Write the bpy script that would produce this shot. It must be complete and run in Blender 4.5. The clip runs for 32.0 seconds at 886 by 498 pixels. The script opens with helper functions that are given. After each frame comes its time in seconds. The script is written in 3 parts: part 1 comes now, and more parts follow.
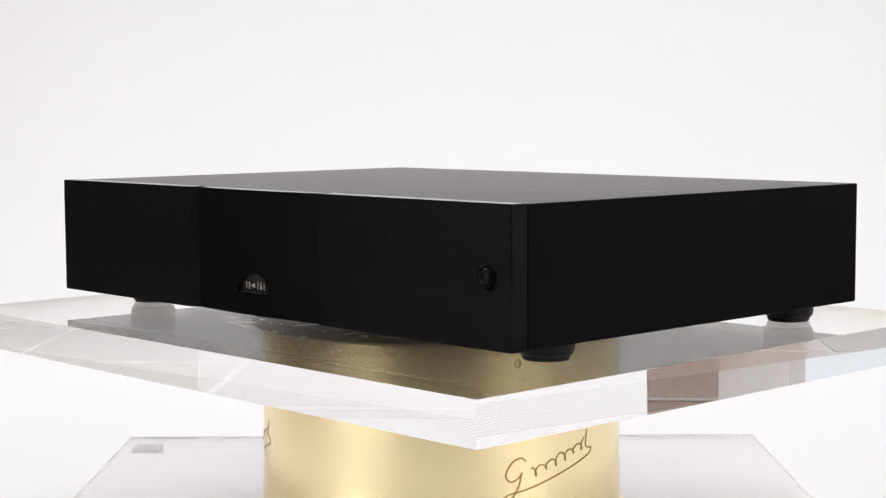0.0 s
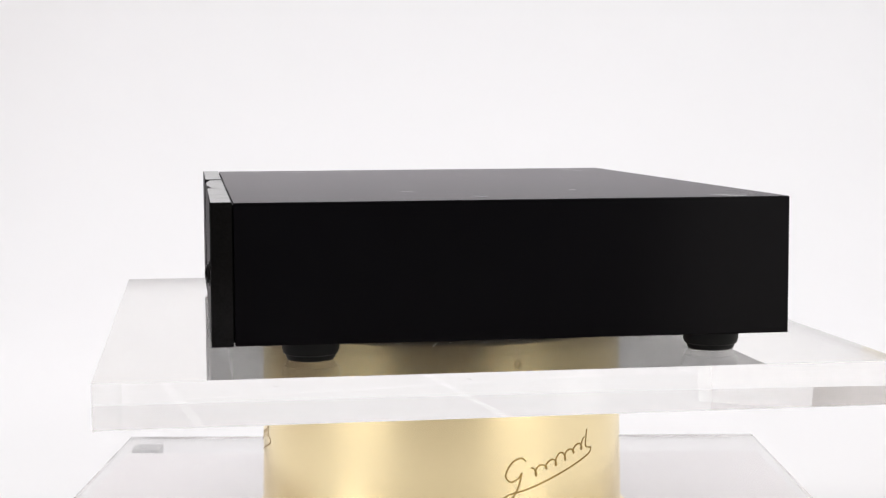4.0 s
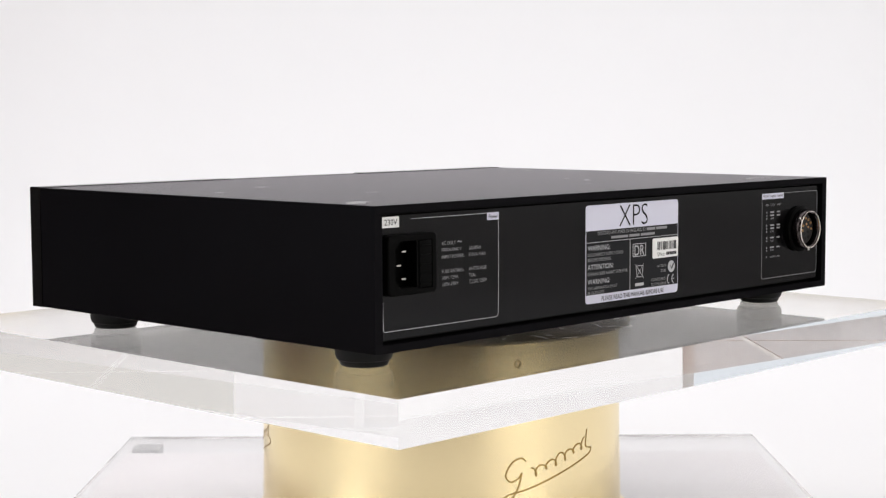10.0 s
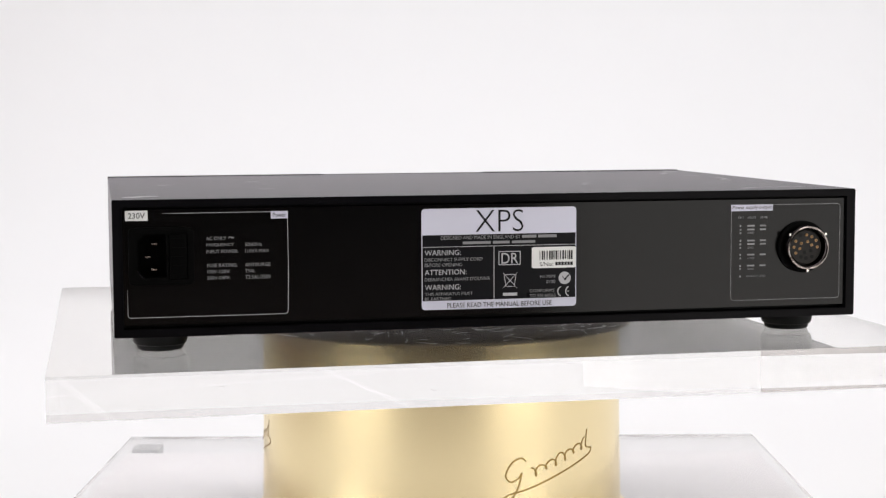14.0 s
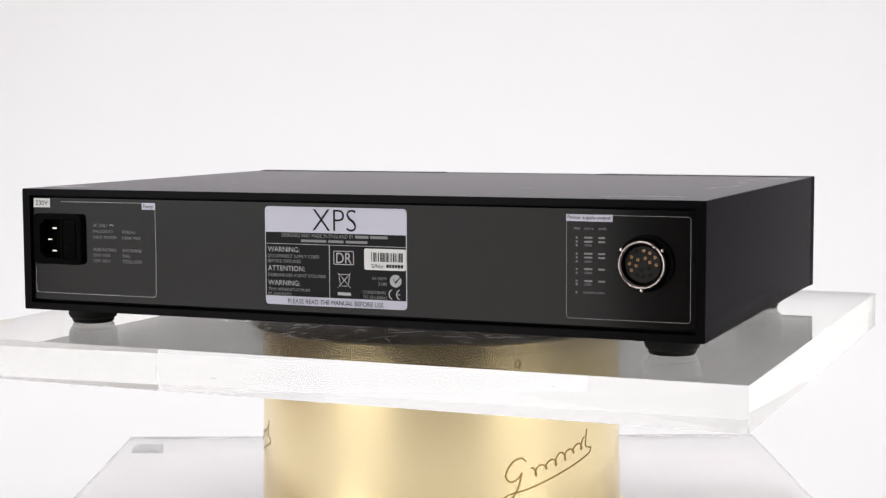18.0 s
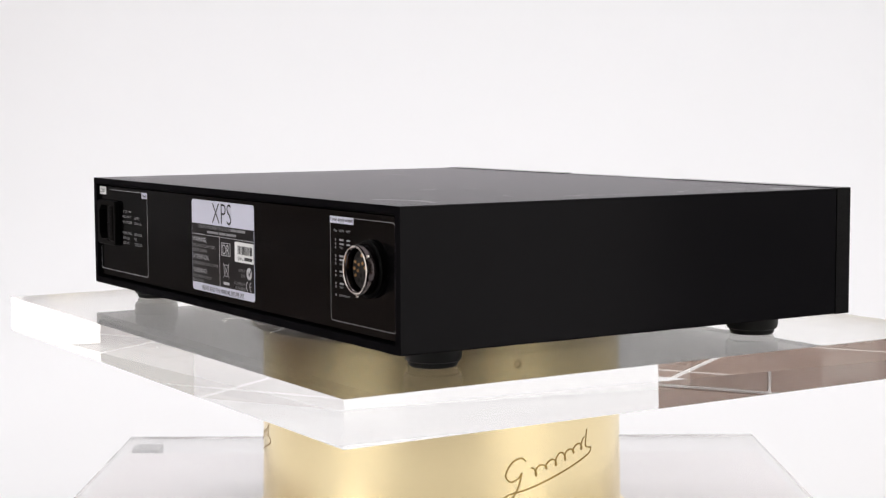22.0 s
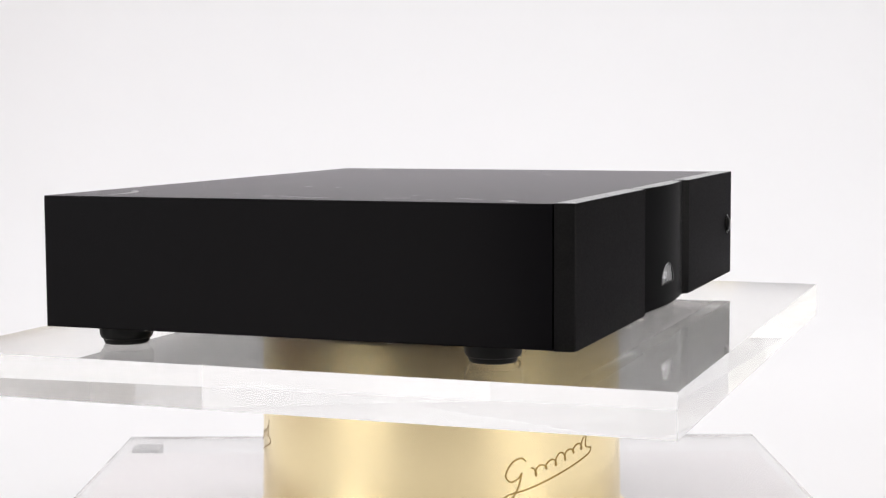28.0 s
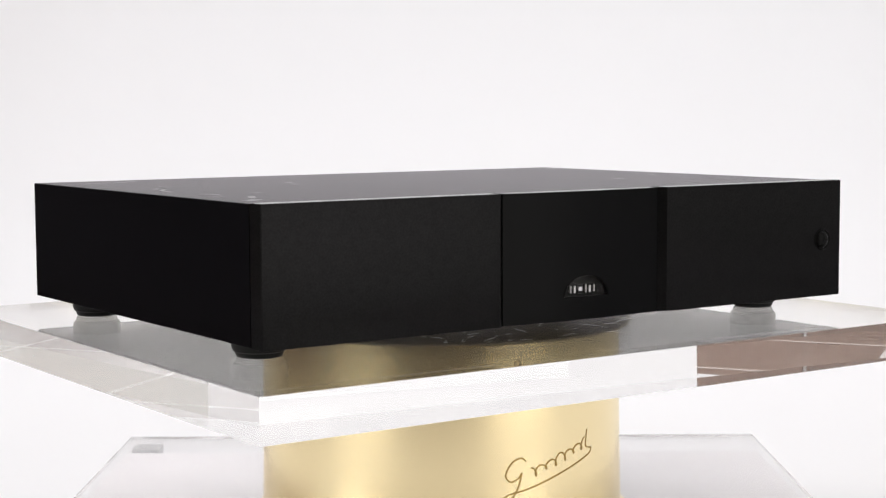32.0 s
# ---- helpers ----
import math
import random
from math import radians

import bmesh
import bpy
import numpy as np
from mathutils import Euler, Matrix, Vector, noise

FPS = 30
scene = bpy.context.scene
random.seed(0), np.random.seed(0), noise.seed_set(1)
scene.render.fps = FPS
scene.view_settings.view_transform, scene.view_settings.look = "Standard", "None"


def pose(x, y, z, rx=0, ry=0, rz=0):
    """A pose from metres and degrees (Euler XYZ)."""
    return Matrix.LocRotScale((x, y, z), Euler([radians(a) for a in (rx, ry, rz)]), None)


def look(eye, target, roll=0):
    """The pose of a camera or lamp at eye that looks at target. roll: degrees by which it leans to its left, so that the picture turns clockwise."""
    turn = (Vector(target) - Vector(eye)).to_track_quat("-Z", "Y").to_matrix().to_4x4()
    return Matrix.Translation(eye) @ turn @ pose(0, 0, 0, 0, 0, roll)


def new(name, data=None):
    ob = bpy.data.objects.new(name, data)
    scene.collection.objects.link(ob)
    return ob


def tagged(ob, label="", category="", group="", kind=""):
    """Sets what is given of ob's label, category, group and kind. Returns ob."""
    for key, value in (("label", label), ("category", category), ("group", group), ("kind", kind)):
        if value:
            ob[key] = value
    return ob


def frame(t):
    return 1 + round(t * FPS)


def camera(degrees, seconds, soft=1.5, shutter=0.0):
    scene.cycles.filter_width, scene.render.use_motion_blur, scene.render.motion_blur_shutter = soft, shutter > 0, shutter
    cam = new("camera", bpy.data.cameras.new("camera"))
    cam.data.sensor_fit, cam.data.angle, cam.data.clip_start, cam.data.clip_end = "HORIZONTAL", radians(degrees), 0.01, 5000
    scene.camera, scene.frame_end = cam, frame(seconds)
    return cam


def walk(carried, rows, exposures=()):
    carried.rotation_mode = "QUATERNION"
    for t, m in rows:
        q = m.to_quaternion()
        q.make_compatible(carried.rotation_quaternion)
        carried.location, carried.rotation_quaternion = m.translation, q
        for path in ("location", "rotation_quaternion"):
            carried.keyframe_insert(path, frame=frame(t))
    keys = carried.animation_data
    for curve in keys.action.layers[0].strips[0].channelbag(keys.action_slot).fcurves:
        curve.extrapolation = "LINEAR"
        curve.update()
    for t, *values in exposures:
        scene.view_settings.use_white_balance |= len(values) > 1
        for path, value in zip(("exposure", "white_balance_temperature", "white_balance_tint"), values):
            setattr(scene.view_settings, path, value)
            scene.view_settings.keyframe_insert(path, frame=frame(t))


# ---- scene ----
TOP = 0.175          # height of the turning plate's upper face over the floor
cam = camera(30.44, 32.0, soft=1.3)
EYE = Vector((0.0, -1.0751, TOP + 0.1351))
AIM = EYE + Vector((math.sin(radians(0.081)) * math.cos(radians(4.951)), math.cos(radians(0.081)) * math.cos(radians(4.951)), -math.sin(radians(4.951))))
walk(cam, [(0.0, look(EYE, AIM, -0.259)), (32.0, look(EYE, AIM, -0.259))])

# ---- light ----
scene.cycles.max_bounces, scene.cycles.glossy_bounces, scene.cycles.transmission_bounces = 20, 14, 16   # light runs far inside the clear plate
world = bpy.data.worlds.new("room_air")
scene.world = world
world.use_nodes = True
world.node_tree.nodes["Background"].inputs[0].default_value = (0.9, 0.93, 1.0, 1)
world.node_tree.nodes["Background"].inputs[1].default_value = 0.02


def softbox(name, eye, target, w, h, power, colour):
    lamp = bpy.data.lights.new(name, "AREA")
    lamp.shape, lamp.size, lamp.size_y, lamp.energy, lamp.color = "RECTANGLE", w, h, power, colour
    ob = new(name, lamp)
    ob.matrix_world = look(eye, target)
    return ob


softbox("overhead_softbox", (0.0, 0.0, 2.6), (0.0, 0.05, 0.0), 2.6, 2.8, 24.7, (1.0, 0.967, 0.978))
softbox("left_softbox", (-0.755, -0.72, 0.656), (0.0, 0.0, 0.656), 0.66, 1.30, 3.5, (1.0, 0.975, 0.93))
softbox("right_softbox", (0.75, -0.73, 0.656), (0.0, 0.0, 0.656), 0.70, 1.30, 3.7, (1.0, 0.97, 0.91))
softbox("backdrop_light", (-1.2, 0.45, 1.9), (0.1, 1.9, 0.75), 0.5, 0.9, 13.6, (0.94, 0.938, 0.98))
softbox("backdrop_light", (1.2, 0.45, 1.9), (-0.1, 1.9, 0.75), 0.5, 0.9, 9.8, (0.94, 0.938, 0.99))
# added east lamp: brightens the plate's edges, no source known there
softbox("unseen_window_lamp", (2.199, -0.20, 1.10), (0.0, -0.20, 1.10), 3.04, 1.94, 14.0, (1.0, 0.975, 0.95))
softbox("unseen_window_lamp", (-2.499, -1.125, 1.10), (0.0, -1.125, 1.10), 1.89, 1.94, 10.0, (0.88, 0.93, 1.0))


# ---- materials ----
def material(name, colour, rough=0.5, metal=0.0, vary=0.12, scale=30.0, bump=0.0, bump_scale=400.0, spec=0.5, rough_vary=0.06, stretch=(1, 1, 1)):
    m = bpy.data.materials.new(name)
    m.use_nodes = True
    nt = m.node_tree
    p = nt.nodes["Principled BSDF"]
    p.inputs["Metallic"].default_value, p.inputs["Specular IOR Level"].default_value = metal, spec
    tc, mp = nt.nodes.new("ShaderNodeTexCoord"), nt.nodes.new("ShaderNodeMapping")
    mp.inputs["Scale"].default_value = stretch
    nt.links.new(tc.outputs["Object"], mp.inputs[0])
    n1 = nt.nodes.new("ShaderNodeTexNoise")
    n1.inputs["Scale"].default_value, n1.inputs["Detail"].default_value = scale, 6
    nt.links.new(mp.outputs[0], n1.inputs["Vector"])
    ramp = nt.nodes.new("ShaderNodeMix")
    ramp.data_type = "RGBA"
    ramp.inputs[6].default_value = (*[c * (1 - vary) for c in colour], 1)
    ramp.inputs[7].default_value = (*[min(1, c * (1 + vary)) for c in colour], 1)
    nt.links.new(n1.outputs[0], ramp.inputs[0])
    nt.links.new(ramp.outputs[2], p.inputs["Base Color"])
    mr = nt.nodes.new("ShaderNodeMapRange")
    mr.inputs["To Min"].default_value, mr.inputs["To Max"].default_value = max(0, rough - rough_vary), min(1, rough + rough_vary)
    nt.links.new(n1.outputs[0], mr.inputs[0])
    nt.links.new(mr.outputs[0], p.inputs["Roughness"])
    if bump:
        n2, b = nt.nodes.new("ShaderNodeTexNoise"), nt.nodes.new("ShaderNodeBump")
        n2.inputs["Scale"].default_value, n2.inputs["Detail"].default_value = bump_scale, 3
        nt.links.new(mp.outputs[0], n2.inputs["Vector"])
        b.inputs["Strength"].default_value, b.inputs["Distance"].default_value = bump, 0.0004
        nt.links.new(n2.outputs[0], b.inputs["Height"])
        nt.links.new(b.outputs[0], p.inputs["Normal"])
    return m


def clear(name, colour, rough, ior=1.49):
    m = bpy.data.materials.new(name)
    m.use_nodes = True
    p = m.node_tree.nodes["Principled BSDF"]
    p.inputs["Base Color"].default_value = (*colour, 1)
    p.inputs["Transmission Weight"].default_value, p.inputs["Roughness"].default_value, p.inputs["IOR"].default_value = 1.0, rough, ior
    return m


def grazing_gloss(m, amount):
    """Polish that gains strength towards a flat view."""
    nt = m.node_tree
    fr, inv, mul, gl, mix = (nt.nodes.new(k) for k in ("ShaderNodeFresnel", "ShaderNodeMath", "ShaderNodeMath", "ShaderNodeBsdfGlossy", "ShaderNodeMixShader"))
    fr.inputs["IOR"].default_value, inv.operation, inv.inputs[0].default_value = 1.49, "SUBTRACT", amount
    gl.inputs["Roughness"].default_value, gl.inputs["Color"].default_value = 0.0, (1, 1, 1, 1)
    mul.operation = "MULTIPLY"
    nt.links.new(fr.outputs[0], inv.inputs[1])
    nt.links.new(fr.outputs[0], mul.inputs[0])
    nt.links.new(inv.outputs[0], mul.inputs[1])
    nt.links.new(mul.outputs[0], mix.inputs[0])
    nt.links.new(nt.nodes["Principled BSDF"].outputs[0], mix.inputs[1])
    nt.links.new(gl.outputs[0], mix.inputs[2])
    nt.links.new(mix.outputs[0], nt.nodes["Material Output"].inputs["Surface"])


def satin_sheen(m, low, high, power, rough, tint=(1, 1, 1), mottle=0.0, grain=650.0):
    """A matt coat whose sheen rises steeply towards a flat view."""
    nt = m.node_tree
    lw, pw, ma, gl, mix = (nt.nodes.new(k) for k in ("ShaderNodeLayerWeight", "ShaderNodeMath", "ShaderNodeMath", "ShaderNodeBsdfGlossy", "ShaderNodeMixShader"))
    lw.inputs["Blend"].default_value = 0.5
    pw.operation, pw.inputs[1].default_value = "POWER", power
    ma.operation, ma.inputs[1].default_value, ma.inputs[2].default_value = "MULTIPLY_ADD", high, low
    gl.inputs["Roughness"].default_value, gl.inputs["Color"].default_value = rough, (*tint, 1)
    nt.nodes["Principled BSDF"].inputs["Specular IOR Level"].default_value = 0.0
    nt.links.new(lw.outputs["Facing"], pw.inputs[0])
    nt.links.new(pw.outputs[0], ma.inputs[0])
    nt.links.new(ma.outputs[0], mix.inputs[0])
    if mottle:
        tc, nz, mr, mu = (nt.nodes.new(k) for k in ("ShaderNodeTexCoord", "ShaderNodeTexNoise", "ShaderNodeMapRange", "ShaderNodeMath"))
        nz.inputs["Scale"].default_value, nz.inputs["Detail"].default_value = grain, 4
        mr.inputs["From Min"].default_value, mr.inputs["From Max"].default_value = 0.3, 0.7
        mr.inputs["To Min"].default_value, mr.inputs["To Max"].default_value = 1 - mottle, 1 + mottle
        mu.operation = "MULTIPLY"
        nt.links.new(tc.outputs["Object"], nz.inputs["Vector"])
        nt.links.new(nz.outputs[0], mr.inputs[0])
        nt.links.new(mr.outputs[0], mu.inputs[0])
        nt.links.new(ma.outputs[0], mu.inputs[1])
        nt.links.new(mu.outputs[0], mix.inputs[0])
    nt.links.new(nt.nodes["Principled BSDF"].outputs[0], mix.inputs[1])
    nt.links.new(gl.outputs[0], mix.inputs[2])
    nt.links.new(mix.outputs[0], nt.nodes["Material Output"].inputs["Surface"])


M_PAPER = material("white_paper", (0.86, 0.86, 0.865), 0.85, vary=0.012, scale=3, spec=0.2)
# unlit room behind the camera: its gloom is put into this colour
M_SHADE_WALL = material("shade_darkened_taupe", (0.16, 0.145, 0.135), 0.9, vary=0.06, scale=2)
M_NORTH = material("off_white_paint", (0.84, 0.83, 0.82), 0.9, vary=0.06, scale=2)
M_WHITEWALL = material("white_wall_paint", (0.86, 0.85, 0.84), 0.9, vary=0.03, scale=2)
M_CEIL = material("ceiling_paint", (0.80, 0.80, 0.79), 0.9, vary=0.04, scale=2)
M_GROUT = material("pale_grout", (0.74, 0.71, 0.68), 0.9, vary=0.1, scale=40)
M_ACRYL = clear("clear_acrylic", (0.998, 0.985, 0.955), 0.0)
grazing_gloss(M_ACRYL, 1.0)
M_RIM = clear("flame_polished_edge", (1.0, 0.997, 0.985), 0.0)
M_BASE = clear("clear_base_acrylic", (0.99, 0.985, 0.985), 0.12)
M_CASE = material("black_anodised_case", (0.0046, 0.0044, 0.0054), 0.29, vary=0.2, scale=16, bump=0.10, bump_scale=2500, spec=0.039, rough_vary=0.05)
satin_sheen(M_CASE, 0.0052, 0.54, 12.0, 0.18, (0.98, 0.95, 0.98), 0.05, 160.0)
M_FRONT = material("black_textured_front", (0.0044, 0.0042, 0.0041), 0.36, vary=0.6, scale=200, bump=0.5, bump_scale=1400, spec=0.013, rough_vary=0.08)
satin_sheen(M_FRONT, 0.0100, 0.20, 12.0, 0.34, (0.97, 0.96, 1.0), 0.24, 800.0)
M_CENTRE = material("black_smooth_centre", (0.0044, 0.0044, 0.0048), 0.34, vary=0.15, scale=60, bump=0.08, bump_scale=2500, spec=0.016, rough_vary=0.04)
satin_sheen(M_CENTRE, 0.005, 0.25, 12.0, 0.28)
M_PANEL = material("black_panel_paint", (0.0016, 0.0016, 0.0018), 0.20, vary=0.1, scale=40, bump=0.05, bump_scale=2500, spec=0.42, rough_vary=0.03)
satin_sheen(M_PANEL, 0.027, 0.32, 12.0, 0.14, (0.98, 0.98, 1.0))
M_EDGE = material("satin_black_edge", (0.03, 0.03, 0.03), 0.16, vary=0.2, scale=60, spec=0.8)
M_RUBBER = material("black_rubber", (0.006, 0.006, 0.006), 0.55, vary=0.2, scale=80, spec=0.2)
M_PLASTIC = material("black_plastic", (0.0022, 0.0022, 0.0022), 0.5, vary=0.1, scale=100, bump=0.1, bump_scale=1800, spec=0.03)
M_GLOSS = material("gloss_black", (0.003, 0.003, 0.003), 0.12, vary=0.05, scale=50, spec=0.07)
M_LENS = clear("clear_window_plastic", (0.97, 0.97, 0.98), 0.0, 1.12)
M_BAR = material("silver_bar", (0.55, 0.55, 0.56), 0.25, 0.9, vary=0.2, scale=300)
M_CHROME = material("polished_chrome", (0.80, 0.78, 0.74), 0.12, 1.0, vary=0.05, scale=60)
M_BAKELITE = material("brown_black_insert", (0.011, 0.009, 0.008), 0.45, vary=0.2, scale=300, spec=0.3)
M_GUN = material("dark_plated_metal", (0.075, 0.064, 0.066), 0.17, 1.0, vary=0.2, scale=120)
M_SMOKED = material("smoked_chrome", (0.52, 0.47, 0.44), 0.09, 1.0, vary=0.25, scale=160)
M_GOLD = material("gold_contact", (0.66, 0.40, 0.18), 0.34, 1.0, vary=0.1, scale=200)
M_BRASS = material("satin_brass", (0.95, 0.795, 0.475), 0.26, 1.0, vary=0.03, scale=14, rough_vary=0.02)
_bt = M_BRASS.node_tree
_tg = _bt.nodes.new("ShaderNodeTangent")   # turned metal: fine grooves round the drum
_tg.direction_type, _tg.axis = "RADIAL", "Z"
_bt.links.new(_tg.outputs[0], _bt.nodes["Principled BSDF"].inputs["Tangent"])
_bt.nodes["Principled BSDF"].inputs["Anisotropic"].default_value = 0.35
_bt.nodes["Principled BSDF"].inputs["Anisotropic Rotation"].default_value = 0.0
M_DARKBRASS = material("dark_brass_engraving", (0.36, 0.235, 0.07), 0.35, 0.9, vary=0.3, scale=120)
M_DISC = material("scratched_brass_disc", (0.46, 0.38, 0.26), 0.62, 0.45, vary=0.3, scale=22, bump=0.3, bump_scale=200)
M_LABEL = material("silver_white_label", (0.68, 0.68, 0.80), 0.45, vary=0.03, scale=60)
M_STICKER = material("white_sticker", (0.85, 0.85, 0.84), 0.5, vary=0.02, scale=60)
M_INK = material("black_ink", (0.006, 0.006, 0.008), 0.3, vary=0.1, scale=90, spec=0.15)
M_PRINT = material("grey_white_print", (0.50, 0.50, 0.52), 0.5, vary=0.06, scale=200)
M_FAINT = material("faint_grey_print", (0.26, 0.26, 0.27), 0.5, vary=0.06, scale=200)
M_SCRATCH = material("pale_scratch", (0.55, 0.53, 0.49), 0.5, vary=0.3, scale=300)
M_NICK = material("grey_nick", (0.30, 0.30, 0.30), 0.6, vary=0.3, scale=300)
M_BLOCK = material("pale_grey_base", (0.80, 0.765, 0.76), 0.6, vary=0.07, scale=26)
M_PAD = material("grey_rubber_pad", (0.20, 0.20, 0.20), 0.7, vary=0.1, scale=60)

M_TILE = bpy.data.materials.new("brown_tile")
M_TILE.use_nodes = True
_nt = M_TILE.node_tree
_p, _oi, _nz = _nt.nodes["Principled BSDF"], _nt.nodes.new("ShaderNodeObjectInfo"), _nt.nodes.new("ShaderNodeTexNoise")
_tc = _nt.nodes.new("ShaderNodeTexCoord")
_nt.links.new(_tc.outputs["Object"], _nz.inputs["Vector"])
_nz.inputs["Scale"].default_value, _nz.inputs["Detail"].default_value = 9, 6
_add = _nt.nodes.new("ShaderNodeMath")
_add.inputs[1].default_value = 0.5
_add.operation = "MULTIPLY_ADD"
_nt.links.new(_oi.outputs["Random"], _add.inputs[0])
_nt.links.new(_nz.outputs[0], _add.inputs[2])
_mx = _nt.nodes.new("ShaderNodeMix")
_mx.data_type = "RGBA"
_mx.inputs[6].default_value, _mx.inputs[7].default_value = (0.17, 0.105, 0.08, 1), (0.44, 0.325, 0.27, 1)
_nt.links.new(_add.outputs[0], _mx.inputs[0])
_nt.links.new(_mx.outputs[2], _p.inputs["Base Color"])
_p.inputs["Roughness"].default_value = 0.13


# ---- mesh helpers ----
def done(bm, name, mat, parent=None, label="", at=(0, 0, 0), smooth=False):
    bmesh.ops.recalc_face_normals(bm, faces=bm.faces)
    me = bpy.data.meshes.new(name)
    bm.to_mesh(me)
    bm.free()
    me.materials.append(mat)
    if smooth:
        for p in me.polygons:
            p.use_smooth = True
        me.set_sharp_from_angle(angle=radians(35))
    ob = new(name, me)
    ob.location = at
    if parent:
        ob.parent = parent
    if label:
        tagged(ob, label)
    return ob


def part(name, bm, mat, parent, label="", at=(0, 0, 0), smooth=True):
    return done(bm, name, mat, parent, label, at, smooth)


def box(x0, x1, y0, y1, z0, z1, bevel=0.0, seg=2, bm=None):
    out = bm or bmesh.new()
    r = bmesh.ops.create_cube(out, size=1.0)["verts"]
    for v in r:
        v.co = Vector((x0 + (v.co.x + 0.5) * (x1 - x0), y0 + (v.co.y + 0.5) * (y1 - y0), z0 + (v.co.z + 0.5) * (z1 - z0)))
    if bevel:
        es = {e for v in r for e in v.link_edges}
        bmesh.ops.bevel(out, geom=list(es), offset=bevel, segments=seg, profile=0.5, affect="EDGES")
    return out


def lathe(profile, seg=48, axis="z", bm=None):
    """A turned body from (radius, height) pairs, closed where the radius is nought."""
    out = bm or bmesh.new()
    rings = []
    for r, h in profile:
        n = 1 if r < 1e-7 else seg
        ring = []
        for i in range(n):
            a = 2 * math.pi * i / seg
            c = (r * math.cos(a), r * math.sin(a), h) if axis == "z" else (r * math.cos(a), -h if axis == "-y" else h, r * math.sin(a))
            ring.append(out.verts.new(c))
        rings.append(ring)
    for a, b in zip(rings, rings[1:]):
        for i in range(seg):
            j = (i + 1) % seg
            q = [a[i % len(a)], a[j % len(a)], b[j % len(b)], b[i % len(b)]]
            q = list(dict.fromkeys(q))
            if len(q) > 2:
                out.faces.new(q)
    return out


def outline(x0, x1, z0, z1, r, n=6):
    pts = []
    for cx, cz, a0 in ((x1 - r, z1 - r, 0), (x0 + r, z1 - r, 90), (x0 + r, z0 + r, 180), (x1 - r, z0 + r, 270)):
        for i in range(n + 1):
            a = radians(a0 + 90 * i / n)
            pts.append((cx + r * math.cos(a), cz + r * math.sin(a)))
    return pts


def slab(pts, y0, y1, bm=None):
    """A prism over an outline in x and z, from y0 to y1."""
    out = bm or bmesh.new()
    a = [out.verts.new((x, y0, z)) for x, z in pts]
    b = [out.verts.new((x, y1, z)) for x, z in pts]
    out.faces.new(a), out.faces.new(b)
    for i in range(len(pts)):
        j = (i + 1) % len(pts)
        out.faces.new((a[i], a[j], b[j], b[i]))
    return out


def ring_slab(outer, inner, y0, y1, bm=None):
    out = bm or bmesh.new()
    n = len(outer)
    vs = [[out.verts.new((x, y, z)) for x, z in pts] for pts in (outer, inner) for y in (y0, y1)]
    o0, o1, i0, i1 = vs
    for i in range(n):
        j = (i + 1) % n
        for q in ((o0[i], o0[j], o1[j], o1[i]), (i0[i], i0[j], i1[j], i1[i]), (o0[i], o0[j], i0[j], i0[i]), (o1[i], o1[j], i1[j], i1[i])):
            out.faces.new(q)
    return out


